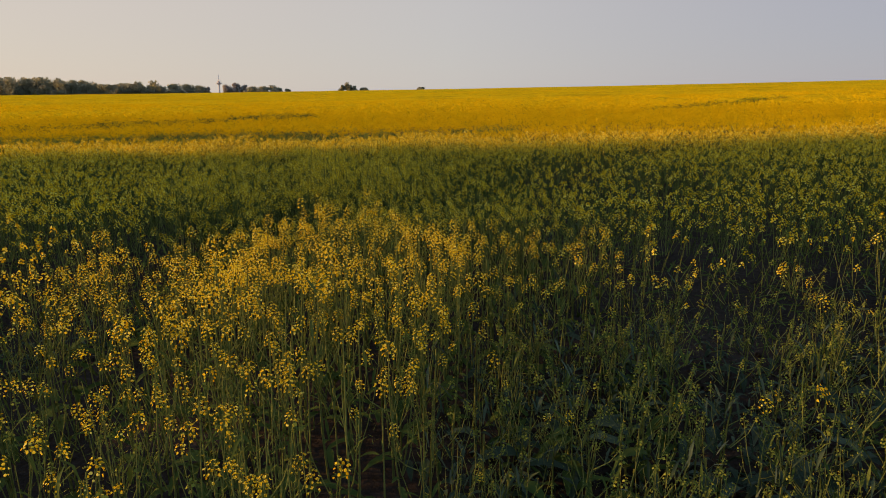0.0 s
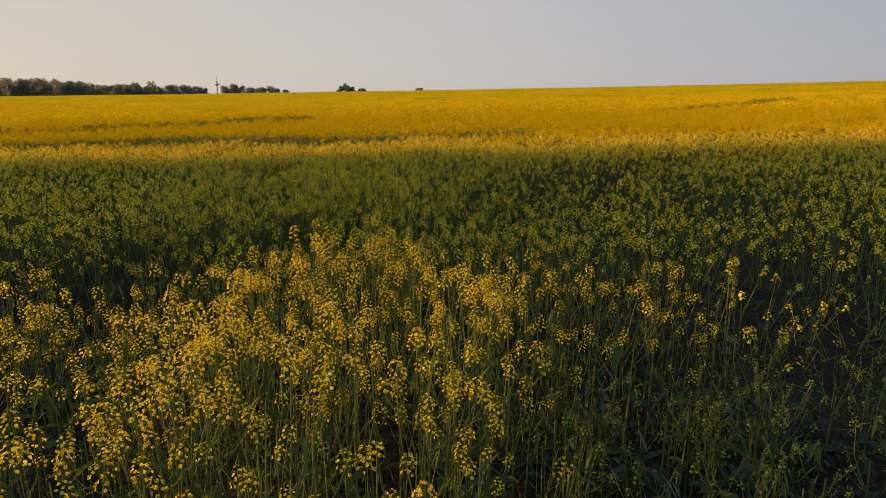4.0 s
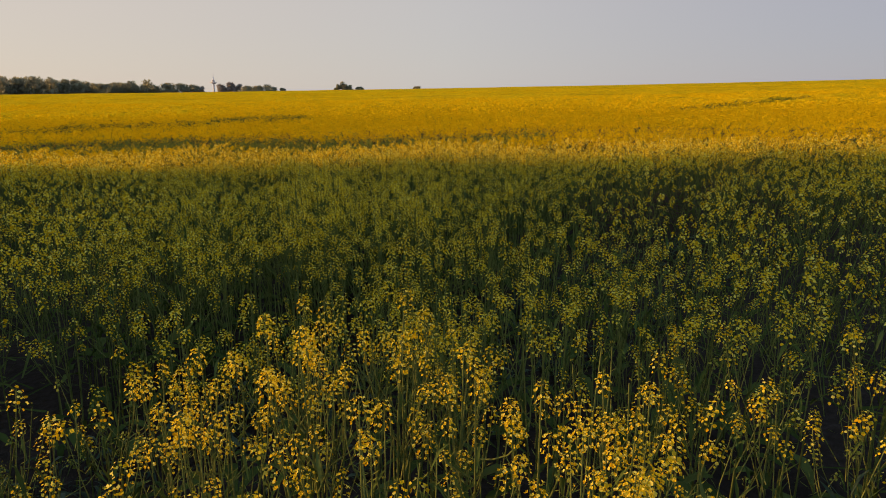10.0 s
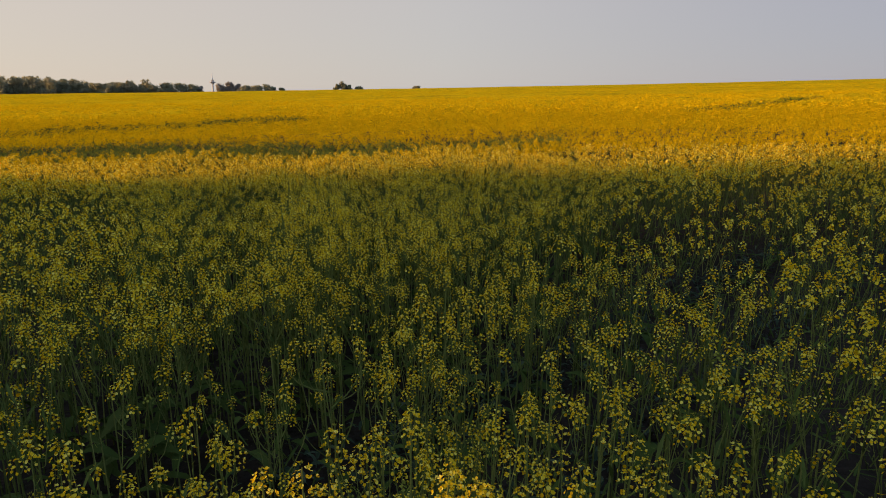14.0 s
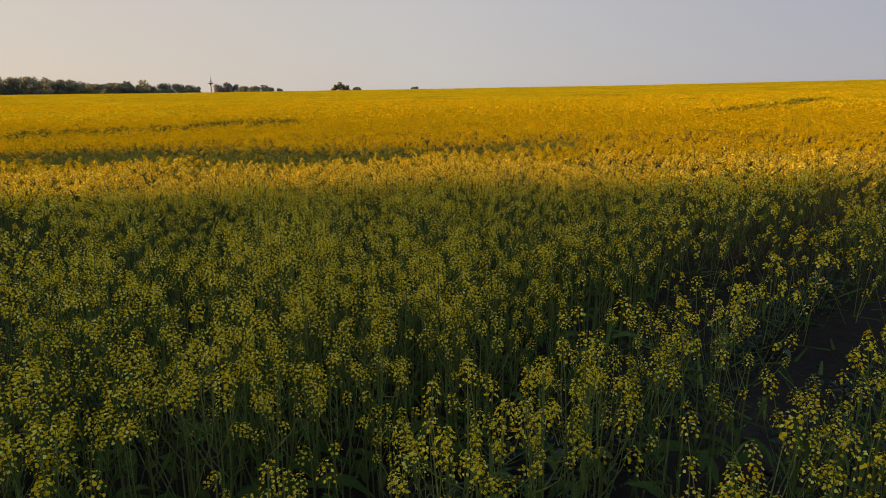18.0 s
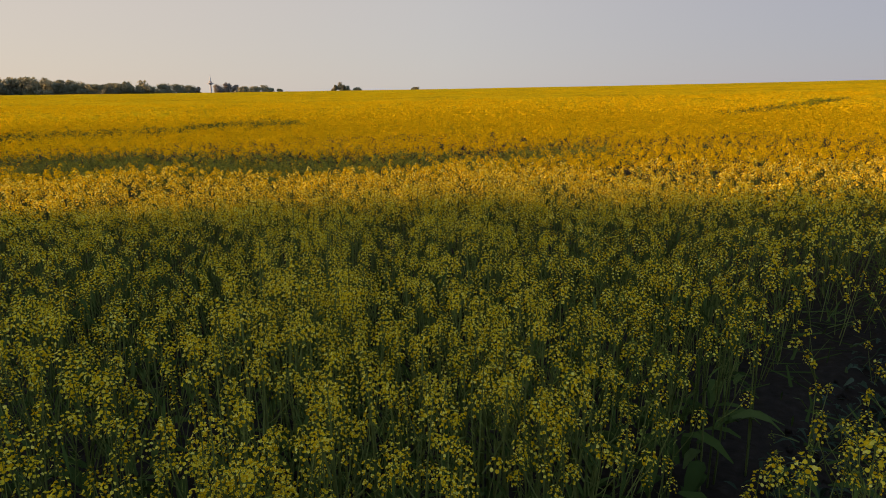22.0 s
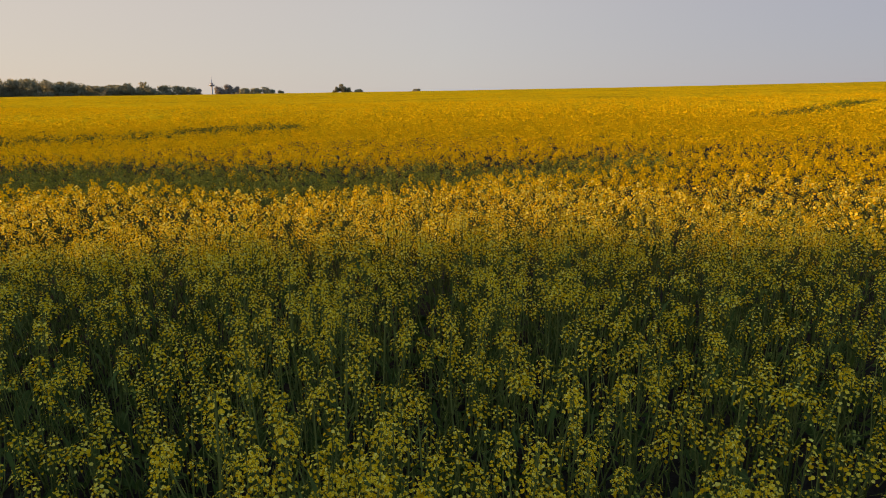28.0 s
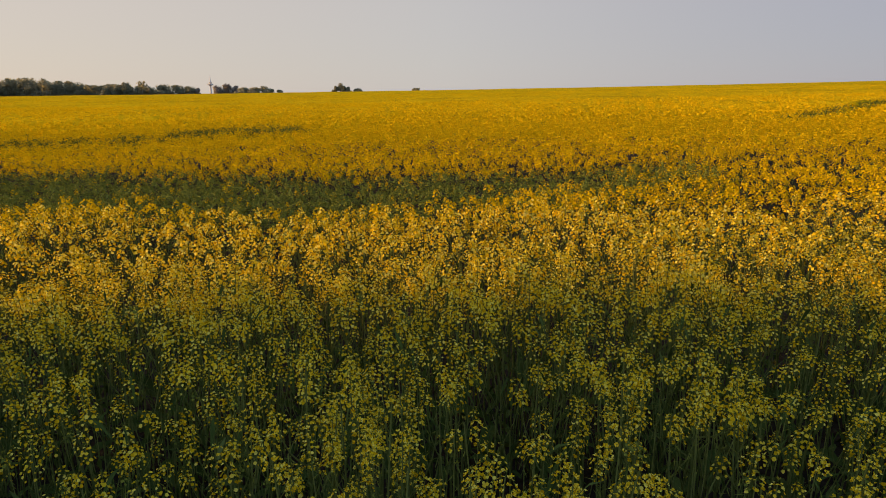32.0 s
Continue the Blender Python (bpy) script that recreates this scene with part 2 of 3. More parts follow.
def crop(x, y):
    """Share of the full crop's height, of its flowers and of its plants at a place."""
    p, s, ln = poor(x, y), thin(x, y), lanes(x, y)
    big, small = value_noise(x, y, 2.2, 1), value_noise(x, y, 0.55, 2)
    front = 1 - step(2.3, 3.8, y)
    full = step(12.2, 13.4, y)
    belt = step(6.6, 7.8, y) * (1 - step(10.0, 11.3, y)) * (1 - step(-0.8, 0.6, x))
    tall = (1.0 + (0.12 - 0.05 * full) * (small - 0.5) + (0.14 - 0.07 * full) * (big - 0.5)) * (1 - 0.43 * p) * (1 - (0.09 - 0.09 * step(22, 25, y)) * s) * (1 - 0.5 * low_spot(x, y)) * (1 - 0.35 * ln) * (1 - 0.12 * front)
    hole = step(0.18, 0.36, value_noise(x, y, 0.75, 4)) * 0.32 + 0.68
    hole = hole * (1 - step(10.5, 13, y)) + step(10.5, 13, y) * (0.8 + 0.2 * hole)
    rich = ((0.78 + 0.22 * step(0.25, 0.65, small * 0.5 + big * 0.5)) * (1 - full) + full * (0.85 + 0.15 * small)) * (1 + 0.2 * belt) * (1 - 0.98 * p) * np.maximum(0.03, 1 - (0.92 + 0.08 * step(22, 27, y)) * s) * (1 - 0.58 * front) * (1 - 0.2 * (1 - step(5.4, 7.4, y))) * (1 - 0.95 * low_spot(x, y))
    many = hole * (0.66 + 0.2 * step(10.5, 12.0, y) + 0.14 * full + 0.3 * belt) * (1 - 0.1 * step(-0.6, 0.6, x) * step(4.6, 5.4, y) * (1 - step(7, 8, y))) * (1 - 0.25 * p) * (1 - 0.88 * ln)
    bare = 1 - step(0.35, 0.62, np.hypot((x - 1.85) / 0.7, (y - 4.0 - 0.9 * (x - 1.85)) / 0.8) + 0.25 * (value_noise(x, y, 0.3, 15) - 0.5))
    bare = np.maximum(bare, 1 - step(0.2, 0.42, np.hypot((x + 2.0) / 1.2, y - 3.95)))
    return tall, rich, many * (1 - 0.9 * bare)


CROP_TOP = 1.27


# ---- meshes from arrays ----
def quads_mesh(name, verts, quads, mat, smooth=False):
    me = bpy.data.meshes.new(name)
    verts, quads = np.asarray(verts, np.float32), np.asarray(quads, np.int32)
    me.vertices.add(len(verts))
    me.vertices.foreach_set("co", verts.ravel())
    me.loops.add(quads.size)
    me.loops.foreach_set("vertex_index", quads.ravel())
    me.polygons.add(len(quads))
    me.polygons.foreach_set("loop_start", np.arange(len(quads), dtype=np.int32) * 4)
    if smooth:
        me.polygons.foreach_set("use_smooth", np.ones(len(quads), bool))
    me.materials.append(mat)
    me.update(calc_edges=True)
    return me


def joined(pieces):
    vs, qs, n = [], [], 0
    for v, q in pieces:
        vs.append(np.reshape(v, (-1, 3))), qs.append(np.reshape(q, (-1, 4)) + n)
        n += len(vs[-1])
    return (np.concatenate(vs), np.concatenate(qs)) if vs else (np.zeros((0, 3)), np.zeros((0, 4), int))


def part(name, data, mat, parent=None, label="", smooth=False):
    """One mesh object: data is a mesh, or arrays of points and four-cornered faces."""
    me = data if isinstance(data, bpy.types.Mesh) else quads_mesh(name, *data, mat, smooth)
    ob = new(name, me)
    ob.parent = parent
    return tagged(ob, label)


def stuff(name, data, mat, label, category):
    return tagged(part(name, data, mat), label, category, "", "stuff")


def turn_matrices(spin, lean, way):
    """Turns by spin about z, then leans by lean towards the bearing way."""
    k = len(spin)
    cz, sz = np.cos(spin), np.sin(spin)
    rz = np.zeros((k, 3, 3))
    rz[:, 0, 0], rz[:, 0, 1], rz[:, 1, 0], rz[:, 1, 1], rz[:, 2, 2] = cz, -sz, sz, cz, 1
    ax, ay, c, s = -np.sin(way), np.cos(way), np.cos(lean), np.sin(lean)
    t = 1 - c
    ra = np.zeros((k, 3, 3))
    ra[:, 0, 0], ra[:, 0, 1], ra[:, 0, 2] = t * ax * ax + c, t * ax * ay, s * ay
    ra[:, 1, 0], ra[:, 1, 1], ra[:, 1, 2] = t * ax * ay, t * ay * ay + c, -s * ax
    ra[:, 2, 0], ra[:, 2, 1], ra[:, 2, 2] = -s * ay, s * ax, c
    return ra @ rz


def scatter(shapes, pos, spin, lean, way, size, rng):
    """Lays shapes (points, faces) at many places as one pair of arrays."""
    pick = rng.integers(0, len(shapes), len(pos))
    turn = turn_matrices(spin, lean, way)
    out = []
    for n, (v, q) in enumerate(shapes):
        m = pick == n
        k = int(m.sum())
        if k:
            w = np.einsum("kij,vj->kvi", turn[m], v) * size[m][:, None, None] + pos[m][:, None, :]
            out.append((w, q[None] + (np.arange(k) * len(v))[:, None, None]))
    return joined(out)


def tubes(a, b, ra, rb, bend=None, sides=3, steps=1):
    """Thin tapered stalks from the points a to the points b, as one pair of arrays."""
    k, rings = len(a), []
    ang = np.arange(sides) * 2 * np.pi / sides
    d = b - a
    u = np.cross(d, np.array([0.3, 0.9, 0.1]))
    u /= np.linalg.norm(u, axis=1, keepdims=True) + 1e-9
    w = np.cross(d, u)
    w /= np.linalg.norm(w, axis=1, keepdims=True) + 1e-9
    for s in range(steps + 1):
        f = s / steps
        c = a + d * f
        if bend is not None:
            c = c + bend * (4 * f * (1 - f))
        r = (ra * (1 - f) + rb * f) if np.ndim(ra) else np.full(k, ra * (1 - f) + rb * f)
        rings.append(c[:, None] + r[:, None, None] * (np.cos(ang)[None, :, None] * u[:, None] + np.sin(ang)[None, :, None] * w[:, None]))
    v = np.stack(rings, 1).reshape(k, -1, 3)
    q = []
    for s in range(steps):
        for i in range(sides):
            j = (i + 1) % sides
            q.append((s * sides + i, s * sides + j, (s + 1) * sides + j, (s + 1) * sides + i))
    q = np.array(q)
    return v.reshape(-1, 3), (q[None] + (np.arange(k) * (steps + 1) * sides)[:, None, None]).reshape(-1, 4)


# ---- shapes of the rapeseed plant ----
def frame_of(n):
    n = n / np.linalg.norm(n)
    u = np.cross(n, (0.31, 0.2, 0.93))
    u /= np.linalg.norm(u)
    return u, np.cross(n, u), n


def blossom_head(rng, flowers, petal=0.0085, wide=0.03, tall=0.05, whole=True):
    """Petals of one flower head: a loose upright spike of cupped flowers round the tip of a stalk."""
    v, q = [], []
    for i in range(flowers):
        f = (i + 0.5) / flowers
        a = i * 2.39996 + rng.uniform(-0.35, 0.35)
        r = wide * (0.25 + 0.75 * math.sin(math.pi * min(1.0, 0.08 + 0.62 * f))) * rng.uniform(0.75, 1.2)
        c = np.array([r * math.cos(a), r * math.sin(a), -tall * f ** 1.15 + 0.25 * r + rng.uniform(-0.006, 0.006)])
        n = np.array([math.cos(a) * (0.35 + f), math.sin(a) * (0.35 + f), 1.15 - 0.45 * f]) + rng.normal(0, 0.28, 3)
        u, w, n = frame_of(n)
        roll, ln, cup = rng.uniform(0, 1.57), petal * rng.uniform(0.75, 1.2), rng.uniform(0.25, 1.05)
        if whole:   # four broad petals
            for k in range(4):
                b = roll + k * math.pi / 2
                d, e = math.cos(b) * u + math.sin(b) * w, -math.sin(b) * u + math.cos(b) * w
                base = len(v)
                v += [c + 0.04 * ln * d, c + 0.70 * ln * d + 0.54 * ln * e + 0.6 * cup * ln * n, c + 1.08 * ln * d + cup * ln * n, c + 0.70 * ln * d - 0.54 * ln * e + 0.6 * cup * ln * n]
                q.append((base, base + 1, base + 2, base + 3))
        else:       # the cup of the petals folded along its middle
            d, e, base = math.cos(roll) * u + math.sin(roll) * w, -math.sin(roll) * u + math.cos(roll) * w, len(v)
            v += [c - 0.95 * ln * d + 0.35 * cup * ln * n, c + 0.95 * ln * d + 0.35 * cup * ln * n]
            for side in (1, -1):
                v += [c + 0.55 * ln * d + side * 0.85 * ln * e + cup * ln * n, c - 0.55 * ln * d + side * 0.85 * ln * e + cup * ln * n]
            q += [(base, base + 1, base + 2, base + 3), (base + 1, base, base + 5, base + 4)]
    return np.array(v), np.array(q)


def coarse_head(rng, pieces, side, wide, tall):
    v, q = [], []
    for i in range(pieces):
        f, a = (i + 0.5) / pieces, i * 2.39996 + rng.uniform(-0.4, 0.4)
        r = wide * math.sqrt(f) * rng.uniform(0.7, 1.2)
        c = np.array([r * math.cos(a), r * math.sin(a), -tall * f ** 1.2])
        u, w, n = frame_of(np.array([math.cos(a) * (0.4 + f), math.sin(a) * (0.4 + f), 0.7]) + rng.normal(0, 0.35, 3))
        s, t, base = side * rng.uniform(0.75, 1.25), side * rng.uniform(0.6, 1.1), len(v)
        v += [c - s * u * 0.5, c - t * w * 0.5 + 0.15 * s * n, c + s * u * 0.5, c + t * w * 0.5 + 0.15 * s * n]
        q.append((base, base + 1, base + 2, base + 3))
    return np.array(v), np.array(q)


def bud_tip(rng, count, length=0.007):
    """The knot of closed buds on top of a head."""
    v, q = [], []
    for i in range(count):
        a, f = i * 2.4, i / max(1, count)
        d = np.array([math.cos(a) * 0.7 * f, math.sin(a) * 0.7 * f, 1.0 - 0.3 * f])
        u, w, d = frame_of(d)
        c, ln = d * 0.008 + np.array([0, 0, 0.002]), length * rng.uniform(0.8, 1.2)
        for e in (u, w):
            b = len(v)
            v += [c, c + 0.5 * ln * d + 0.3 * ln * e, c + ln * d, c + 0.5 * ln * d - 0.3 * ln * e]
            q.append((b, b + 1, b + 2, b + 3))
    return np.array(v), np.array(q)


def pod_spray(rng, count, reach=0.045, span=0.22):
    """Thin green seed pods that stand off the stalk below the flowers."""
    v, q = [], []
    for i in range(count):
        f, a = (i + rng.uniform(0.2, 0.8)) / count, i * 2.4 + rng.uniform(-0.3, 0.3)
        c = np.array([0, 0, -0.045 - span * f])
        d = np.array([math.cos(a), math.sin(a), rng.uniform(0.35, 0.9)])
        d /= np.linalg.norm(d)
        u = np.cross(d, (0, 0, 1.0))
        u /= np.linalg.norm(u)
        ln, w, b = reach * rng.uniform(0.7, 1.3) * (0.5 + 0.6 * f), 0.0017, len(v)
        v += [c, c + 0.55 * ln * d + w * u, c + ln * d + np.array([0, 0, 0.12 * ln]), c + 0.55 * ln * d - w * u]
        q.append((b, b + 1, b + 2, b + 3))
    return np.array(v), np.array(q)


def leaf_blade(rng, length, wide, droop, steps=3, rise=0.55):
    """One arching leaf that narrows to its tip, folded along its rib."""
    v, q = [], []
    for s in range(steps + 1):
        f = s / steps
        w = wide * math.sin(math.pi * (0.12 + 0.83 * f)) * rng.uniform(0.85, 1.15)
        c = np.array([length * f, 0, length * (rise * f - droop * f * f)])
        v += [c + (0, -w / 2, 0.22 * w), c, c + (0, w / 2, 0.22 * w)]
    for s in range(steps):
        for k in (0, 1):
            q.append((3 * s + k, 3 * s + k + 1, 3 * s + k + 4, 3 * s + k + 3))
    return np.array(v), np.array(q)


RNG = np.random.default_rng(11)
SPIKES = ((23, 0.027, 0.076), (19, 0.024, 0.062), (29, 0.029, 0.094), (14, 0.021, 0.046), (22, 0.026, 0.070))
FINE_HEADS = [blossom_head(RNG, n, 0.0064, w, t) for n, w, t in SPIKES]
MID_HEADS = [blossom_head(RNG, n, 0.0061, w, t, False) for n, w, t in SPIKES]
SIMPLE_HEADS = [coarse_head(RNG, 11, 0.0235, 0.034, 0.060) for _ in range(6)]
FINER_HEADS = [coarse_head(RNG, n, 0.0215, w, t) for n, w, t in ((10, 0.030, 0.060), (9, 0.027, 0.048), (12, 0.032, 0.070), (7, 0.024, 0.040))]
FAR_HEADS = [coarse_head(RNG, 5, 0.036, 0.040, 0.075) for _ in range(6)]
TUFTS = [coarse_head(RNG, 3, 0.070, 0.07, 0.15) for _ in range(6)]
CLUMPS = [coarse_head(RNG, 3, 0.14, 0.22, 0.24) for _ in range(6)]
BUD_TIPS = [bud_tip(RNG, n) for n in (3, 4, 2)]
POD_SPRAYS = [pod_spray(RNG, n) for n in (8, 11, 6)]
LEAVES = [leaf_blade(RNG, ln, w, d) for ln, w, d in ((0.20, 0.055, 0.55), (0.15, 0.045, 0.9), (0.24, 0.07, 0.8), (0.12, 0.03, 0.3))]
BLADES = [leaf_blade(RNG, ln, w, d, 2, 1.7) for ln, w, d in ((0.06, 0.012, 0.3), (0.05, 0.010, 0.6), (0.075, 0.013, 0.8), (0.04, 0.008, 0.2))]
SMALL_BLADES = [leaf_blade(RNG, ln, w, d, 1, 1.7) for ln, w, d in ((0.08, 0.018, 0.3), (0.065, 0.015, 0.5), (0.09, 0.02, 0.2))]
SMALL_LEAVES = [leaf_blade(RNG, ln, w, d, 1) for ln, w, d in ((0.20, 0.06, 0.4), (0.15, 0.05, 0.2), (0.26, 0.08, 0.6))]


# ---- the large structure: ground and distance ----
def ground_sheet():
    rings = np.concatenate([np.linspace(0.0, 14, 48)[1:], np.geomspace(14.6, 4600, 90)])
    ang = np.linspace(0, 2 * np.pi, 241)[:-1]
    x, y = rings[:, None] * np.cos(ang), 6 + rings[:, None] * np.sin(ang)
    z = height(x, y) + 0.05 * (value_noise(x, y, 0.35, 21) - 0.5) * (1 - step(14, 20, rings))[:, None] - 0.09 * lanes(x, y)
    v = np.stack([x, y, z], -1).reshape(-1, 3)
    k = len(ang)
    i, j = np.meshgrid(np.arange(len(rings) - 1), np.arange(k), indexing="ij")
    q = np.stack([i * k + j, (i + 1) * k + j, (i + 1) * k + (j + 1) % k, i * k + (j + 1) % k], -1).reshape(-1, 4)
    c = np.arange(k)
    v = np.concatenate([v, [[0, 6, float(height(0, 6))]]])
    q = np.concatenate([q, np.stack([np.full(k // 2, len(v) - 1), c[0::2], c[1::2], (c[0::2] + 2) % k], -1)])
    ob = part("ground", (v, q), SOIL, smooth=True)
    return tagged(ob, "dry brown crumbly soil under the rapeseed crop", "ground", "", "structure")


ground_sheet()


def in_view(x, y, extra=1.3):
    """The wedge of the field that the walk looks over."""
    return np.abs(x + 0.07 * np.clip(y, 0, 10)) < 0.70 * np.maximum(y + 1.0, 0.5) + extra


def canopy_sheet(rings, low, high, gap, name, mat, label):
    """The crop as one bumpy top; gap leaves out the wedge where single plants stand."""
    ang = np.linspace(0, 2 * np.pi, 361 if gap else 601)[:-1]
    x, y = rings[:, None] * np.cos(ang), 8 + rings[:, None] * np.sin(ang)
    tall = crop(x, y)[0]
    rough = (value_noise(x, y, 0.9, 31) - 0.5) * 0.22 + (value_noise(x, y, 3.5, 32) - 0.5) * 0.16
    lift = low + (high - low) * step(27, 40, rings)[:, None]
    z = height(x, y) + lift * tall + rough * (1 - 0.6 * lanes(x, y)) - 0.3 * lanes(x, y) - 0.45 * thin(x, y) - 1.3 * step(446, 455, rings)[:, None]
    v = np.stack([x, y, z], -1).reshape(-1, 3)
    k = len(ang)
    i, j = np.meshgrid(np.arange(len(rings) - 1), np.arange(k), indexing="ij")
    if gap:
        keep = (~in_view(x, y, 0.5) | (y < 0.4))[:-1]
        i, j = i[keep], j[keep]
    q = np.stack([i * k + j, (i + 1) * k + j, (i + 1) * k + (j + 1) % k, i * k + (j + 1) % k], -1).reshape(-1, 4)
    return stuff(name, (v, q), mat, label, "crop")


canopy_sheet(np.linspace(1.0, 17.0, 36), 0.68, 0.7, True, "rapeseed_understory", LEAF, "dull green leafy undergrowth of the rapeseed crop")
canopy_sheet(np.geomspace(16.5, 31.5, 24), 0.92, 0.95, True, "rapeseed_canopy", CANOPY, "yellow flowering rapeseed crop beside the walk")
canopy_sheet(np.concatenate([np.geomspace(30, 60, 50), np.geomspace(61, 455, 100)]), -1.0, 1.08, False, "rapeseed_canopy", CANOPY, "yellow flowering rapeseed crop reaching to the far field edge")


# ---- trees and the mast on the skyline ----
def crown_arrays(rng, wide, low, top, leaves, side, lobes=9, flare=0.0):
    centres, radii = [], []
    for i in range(lobes):
        f, a, rad = 0.08 + 0.7 * rng.random() ** 1.6, i * 2.4 + rng.uniform(-0.5, 0.5), wide * rng.uniform(0.15, 0.25)
        r = max(0.0, wide * 0.5 * math.sqrt(1 - f * f) - 0.75 * rad) * math.sqrt(rng.random())
        if lobes > 20:   # narrow upright crown
            f, rad = (i + 0.5) / lobes, wide * rng.uniform(0.24, 0.28)
            # flare widens the top to bend the edge of the shadow
            r = (0.5 * wide - rad) * rng.uniform(0.9, 1.05) + flare * float(step(0.66, 0.82, f)) * math.sqrt(rng.random())
        centres.append((r * math.cos(a), r * math.sin(a), low + (top - low) * (0.05 + 0.83 * f)))
        radii.append(rad)
    centres, radii = np.array(centres), np.array(radii)
    pick = rng.integers(0, lobes, leaves)
    d = rng.normal(size=(leaves, 3))
    d /= np.linalg.norm(d, axis=1, keepdims=True)
    c = centres[pick] + d * (radii[pick] * rng.uniform(0.45, 1.08, leaves))[:, None] * np.array([1, 1, min(1.0, (top - low) / wide)])
    c += rng.normal(0, 0.02 * wide, c.shape)
    c[:, 2] = low + (c[:, 2] - low) * (top - low) / (np.quantile(c[:, 2], 0.995) - low)
    c[:, 2] = np.clip(c[:, 2], low, top)
    u = np.cross(d + rng.normal(0, 0.5, d.shape), rng.normal(size=d.shape))
    u /= np.linalg.norm(u, axis=1, keepdims=True)
    w = np.cross(u, d)
    s = side * rng.uniform(0.6, 1.4, (leaves, 1))
    v = np.stack([c - s * u, c - 0.7 * s * w + 0.2 * s * d, c + s * u, c + 0.7 * s * w + 0.2 * s * d], 1)
    return v.reshape(-1, 3), np.arange(4 * leaves).reshape(-1, 4)


def tree(rng, place, wide, tall, low, leaves, side, leaf_mat, label, group="", category="tree", lobes=15, flare=0.0):
    top = new("tree")
    top.matrix_basis = Matrix.Translation(place)
    tagged(top, label, category, group)
    r = 0.022 * tall + 0.03
    lean = rng.normal(0, 0.03 * tall, 3) * (1, 1, 0)
    mid = np.array([0, 0, low + 0.35 * (tall - low)]) + lean
    trunk = [tubes(np.array([[0, 0, -0.3]]), mid[None], r * 1.25, r * 0.6, np.array([[0.03 * tall, 0, 0]]), 8, 4)]
    part("trunk", joined(trunk), BARK, top, smooth=True)
    for i in range(5):
        a, f = i * 2.4, 0.5 + 0.1 * i
        start = mid * f
        end = np.array([math.cos(a) * wide * 0.3, math.sin(a) * wide * 0.3, low + (tall - low) * rng.uniform(0.45, 0.8)])
        part("limb", tubes(start[None], end[None], r * 0.45, r * 0.12, np.array([[0, 0, -0.05 * tall]]), 5, 3), BARK, top, smooth=True)
    part("crown", crown_arrays(rng, wide, low, tall, leaves, side, lobes, flare), leaf_mat, top)
    return top


TR = np.random.default_rng(5)


def stand(x, y):
    return (x, y, float(height(x, y)) - 0.1)


# unseen trees, placed and shaped to fit the shadow band across the crop
for north, wide, tall, flare in ((9.15, 3.3, 15.0, 0.0), (11.55, 3.5, 16.5, 0.0), (13.8, 3.3, 15.5, 1.6)):
    tree(np.random.default_rng(int(north * 4)), stand(-38, north), wide, tall, 0.8, 8000 if not flare else 15000, 0.26, WOODLEAF, "unseen narrow leafy tree placed beside the field for its long shadow", "row of trees beside the field", lobes=80 if not flare else 130, flare=flare)


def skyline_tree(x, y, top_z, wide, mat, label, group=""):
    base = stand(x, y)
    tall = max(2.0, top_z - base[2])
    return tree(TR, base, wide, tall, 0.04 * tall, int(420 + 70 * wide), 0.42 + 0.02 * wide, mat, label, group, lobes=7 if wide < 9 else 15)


# the wood on the western skyline: two ranks of trees
for n in range(40):
    f = n / 39
    x = -330 + 112 * f + TR.uniform(-1.2, 1.2)
    top_z = (12.4 if x < -285 else 10.4 if x < -262 else 8.3 - 0.4 * (x + 272) / 50) + TR.uniform(-0.9, 0.5)
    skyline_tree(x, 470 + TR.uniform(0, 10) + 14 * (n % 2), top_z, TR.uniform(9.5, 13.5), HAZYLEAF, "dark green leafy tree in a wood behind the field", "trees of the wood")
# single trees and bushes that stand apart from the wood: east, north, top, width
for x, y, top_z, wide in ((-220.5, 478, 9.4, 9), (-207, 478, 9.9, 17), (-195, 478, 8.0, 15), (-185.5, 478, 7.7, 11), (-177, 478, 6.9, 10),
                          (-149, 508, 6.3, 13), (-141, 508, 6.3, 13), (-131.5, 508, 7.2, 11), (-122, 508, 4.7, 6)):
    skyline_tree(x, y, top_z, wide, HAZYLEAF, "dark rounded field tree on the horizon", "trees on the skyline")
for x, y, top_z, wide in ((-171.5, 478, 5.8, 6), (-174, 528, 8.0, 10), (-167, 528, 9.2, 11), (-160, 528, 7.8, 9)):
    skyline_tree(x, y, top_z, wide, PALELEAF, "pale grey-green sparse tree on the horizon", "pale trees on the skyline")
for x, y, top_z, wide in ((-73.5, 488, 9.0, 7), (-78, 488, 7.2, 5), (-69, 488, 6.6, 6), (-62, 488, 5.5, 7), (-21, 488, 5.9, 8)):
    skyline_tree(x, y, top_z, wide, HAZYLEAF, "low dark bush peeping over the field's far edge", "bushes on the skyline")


def lathe(profile, sides=16):
    a = np.arange(sides) * 2 * np.pi / sides
    v = np.array([[(r * math.cos(t), r * math.sin(t), z) for t in a] for r, z in profile]).reshape(-1, 3)
    q = [(s * sides + i, s * sides + (i + 1) % sides, (s + 1) * sides + (i + 1) % sides, (s + 1) * sides + i) for s in range(len(profile) - 1) for i in range(sides)]
    return v, np.array(q)


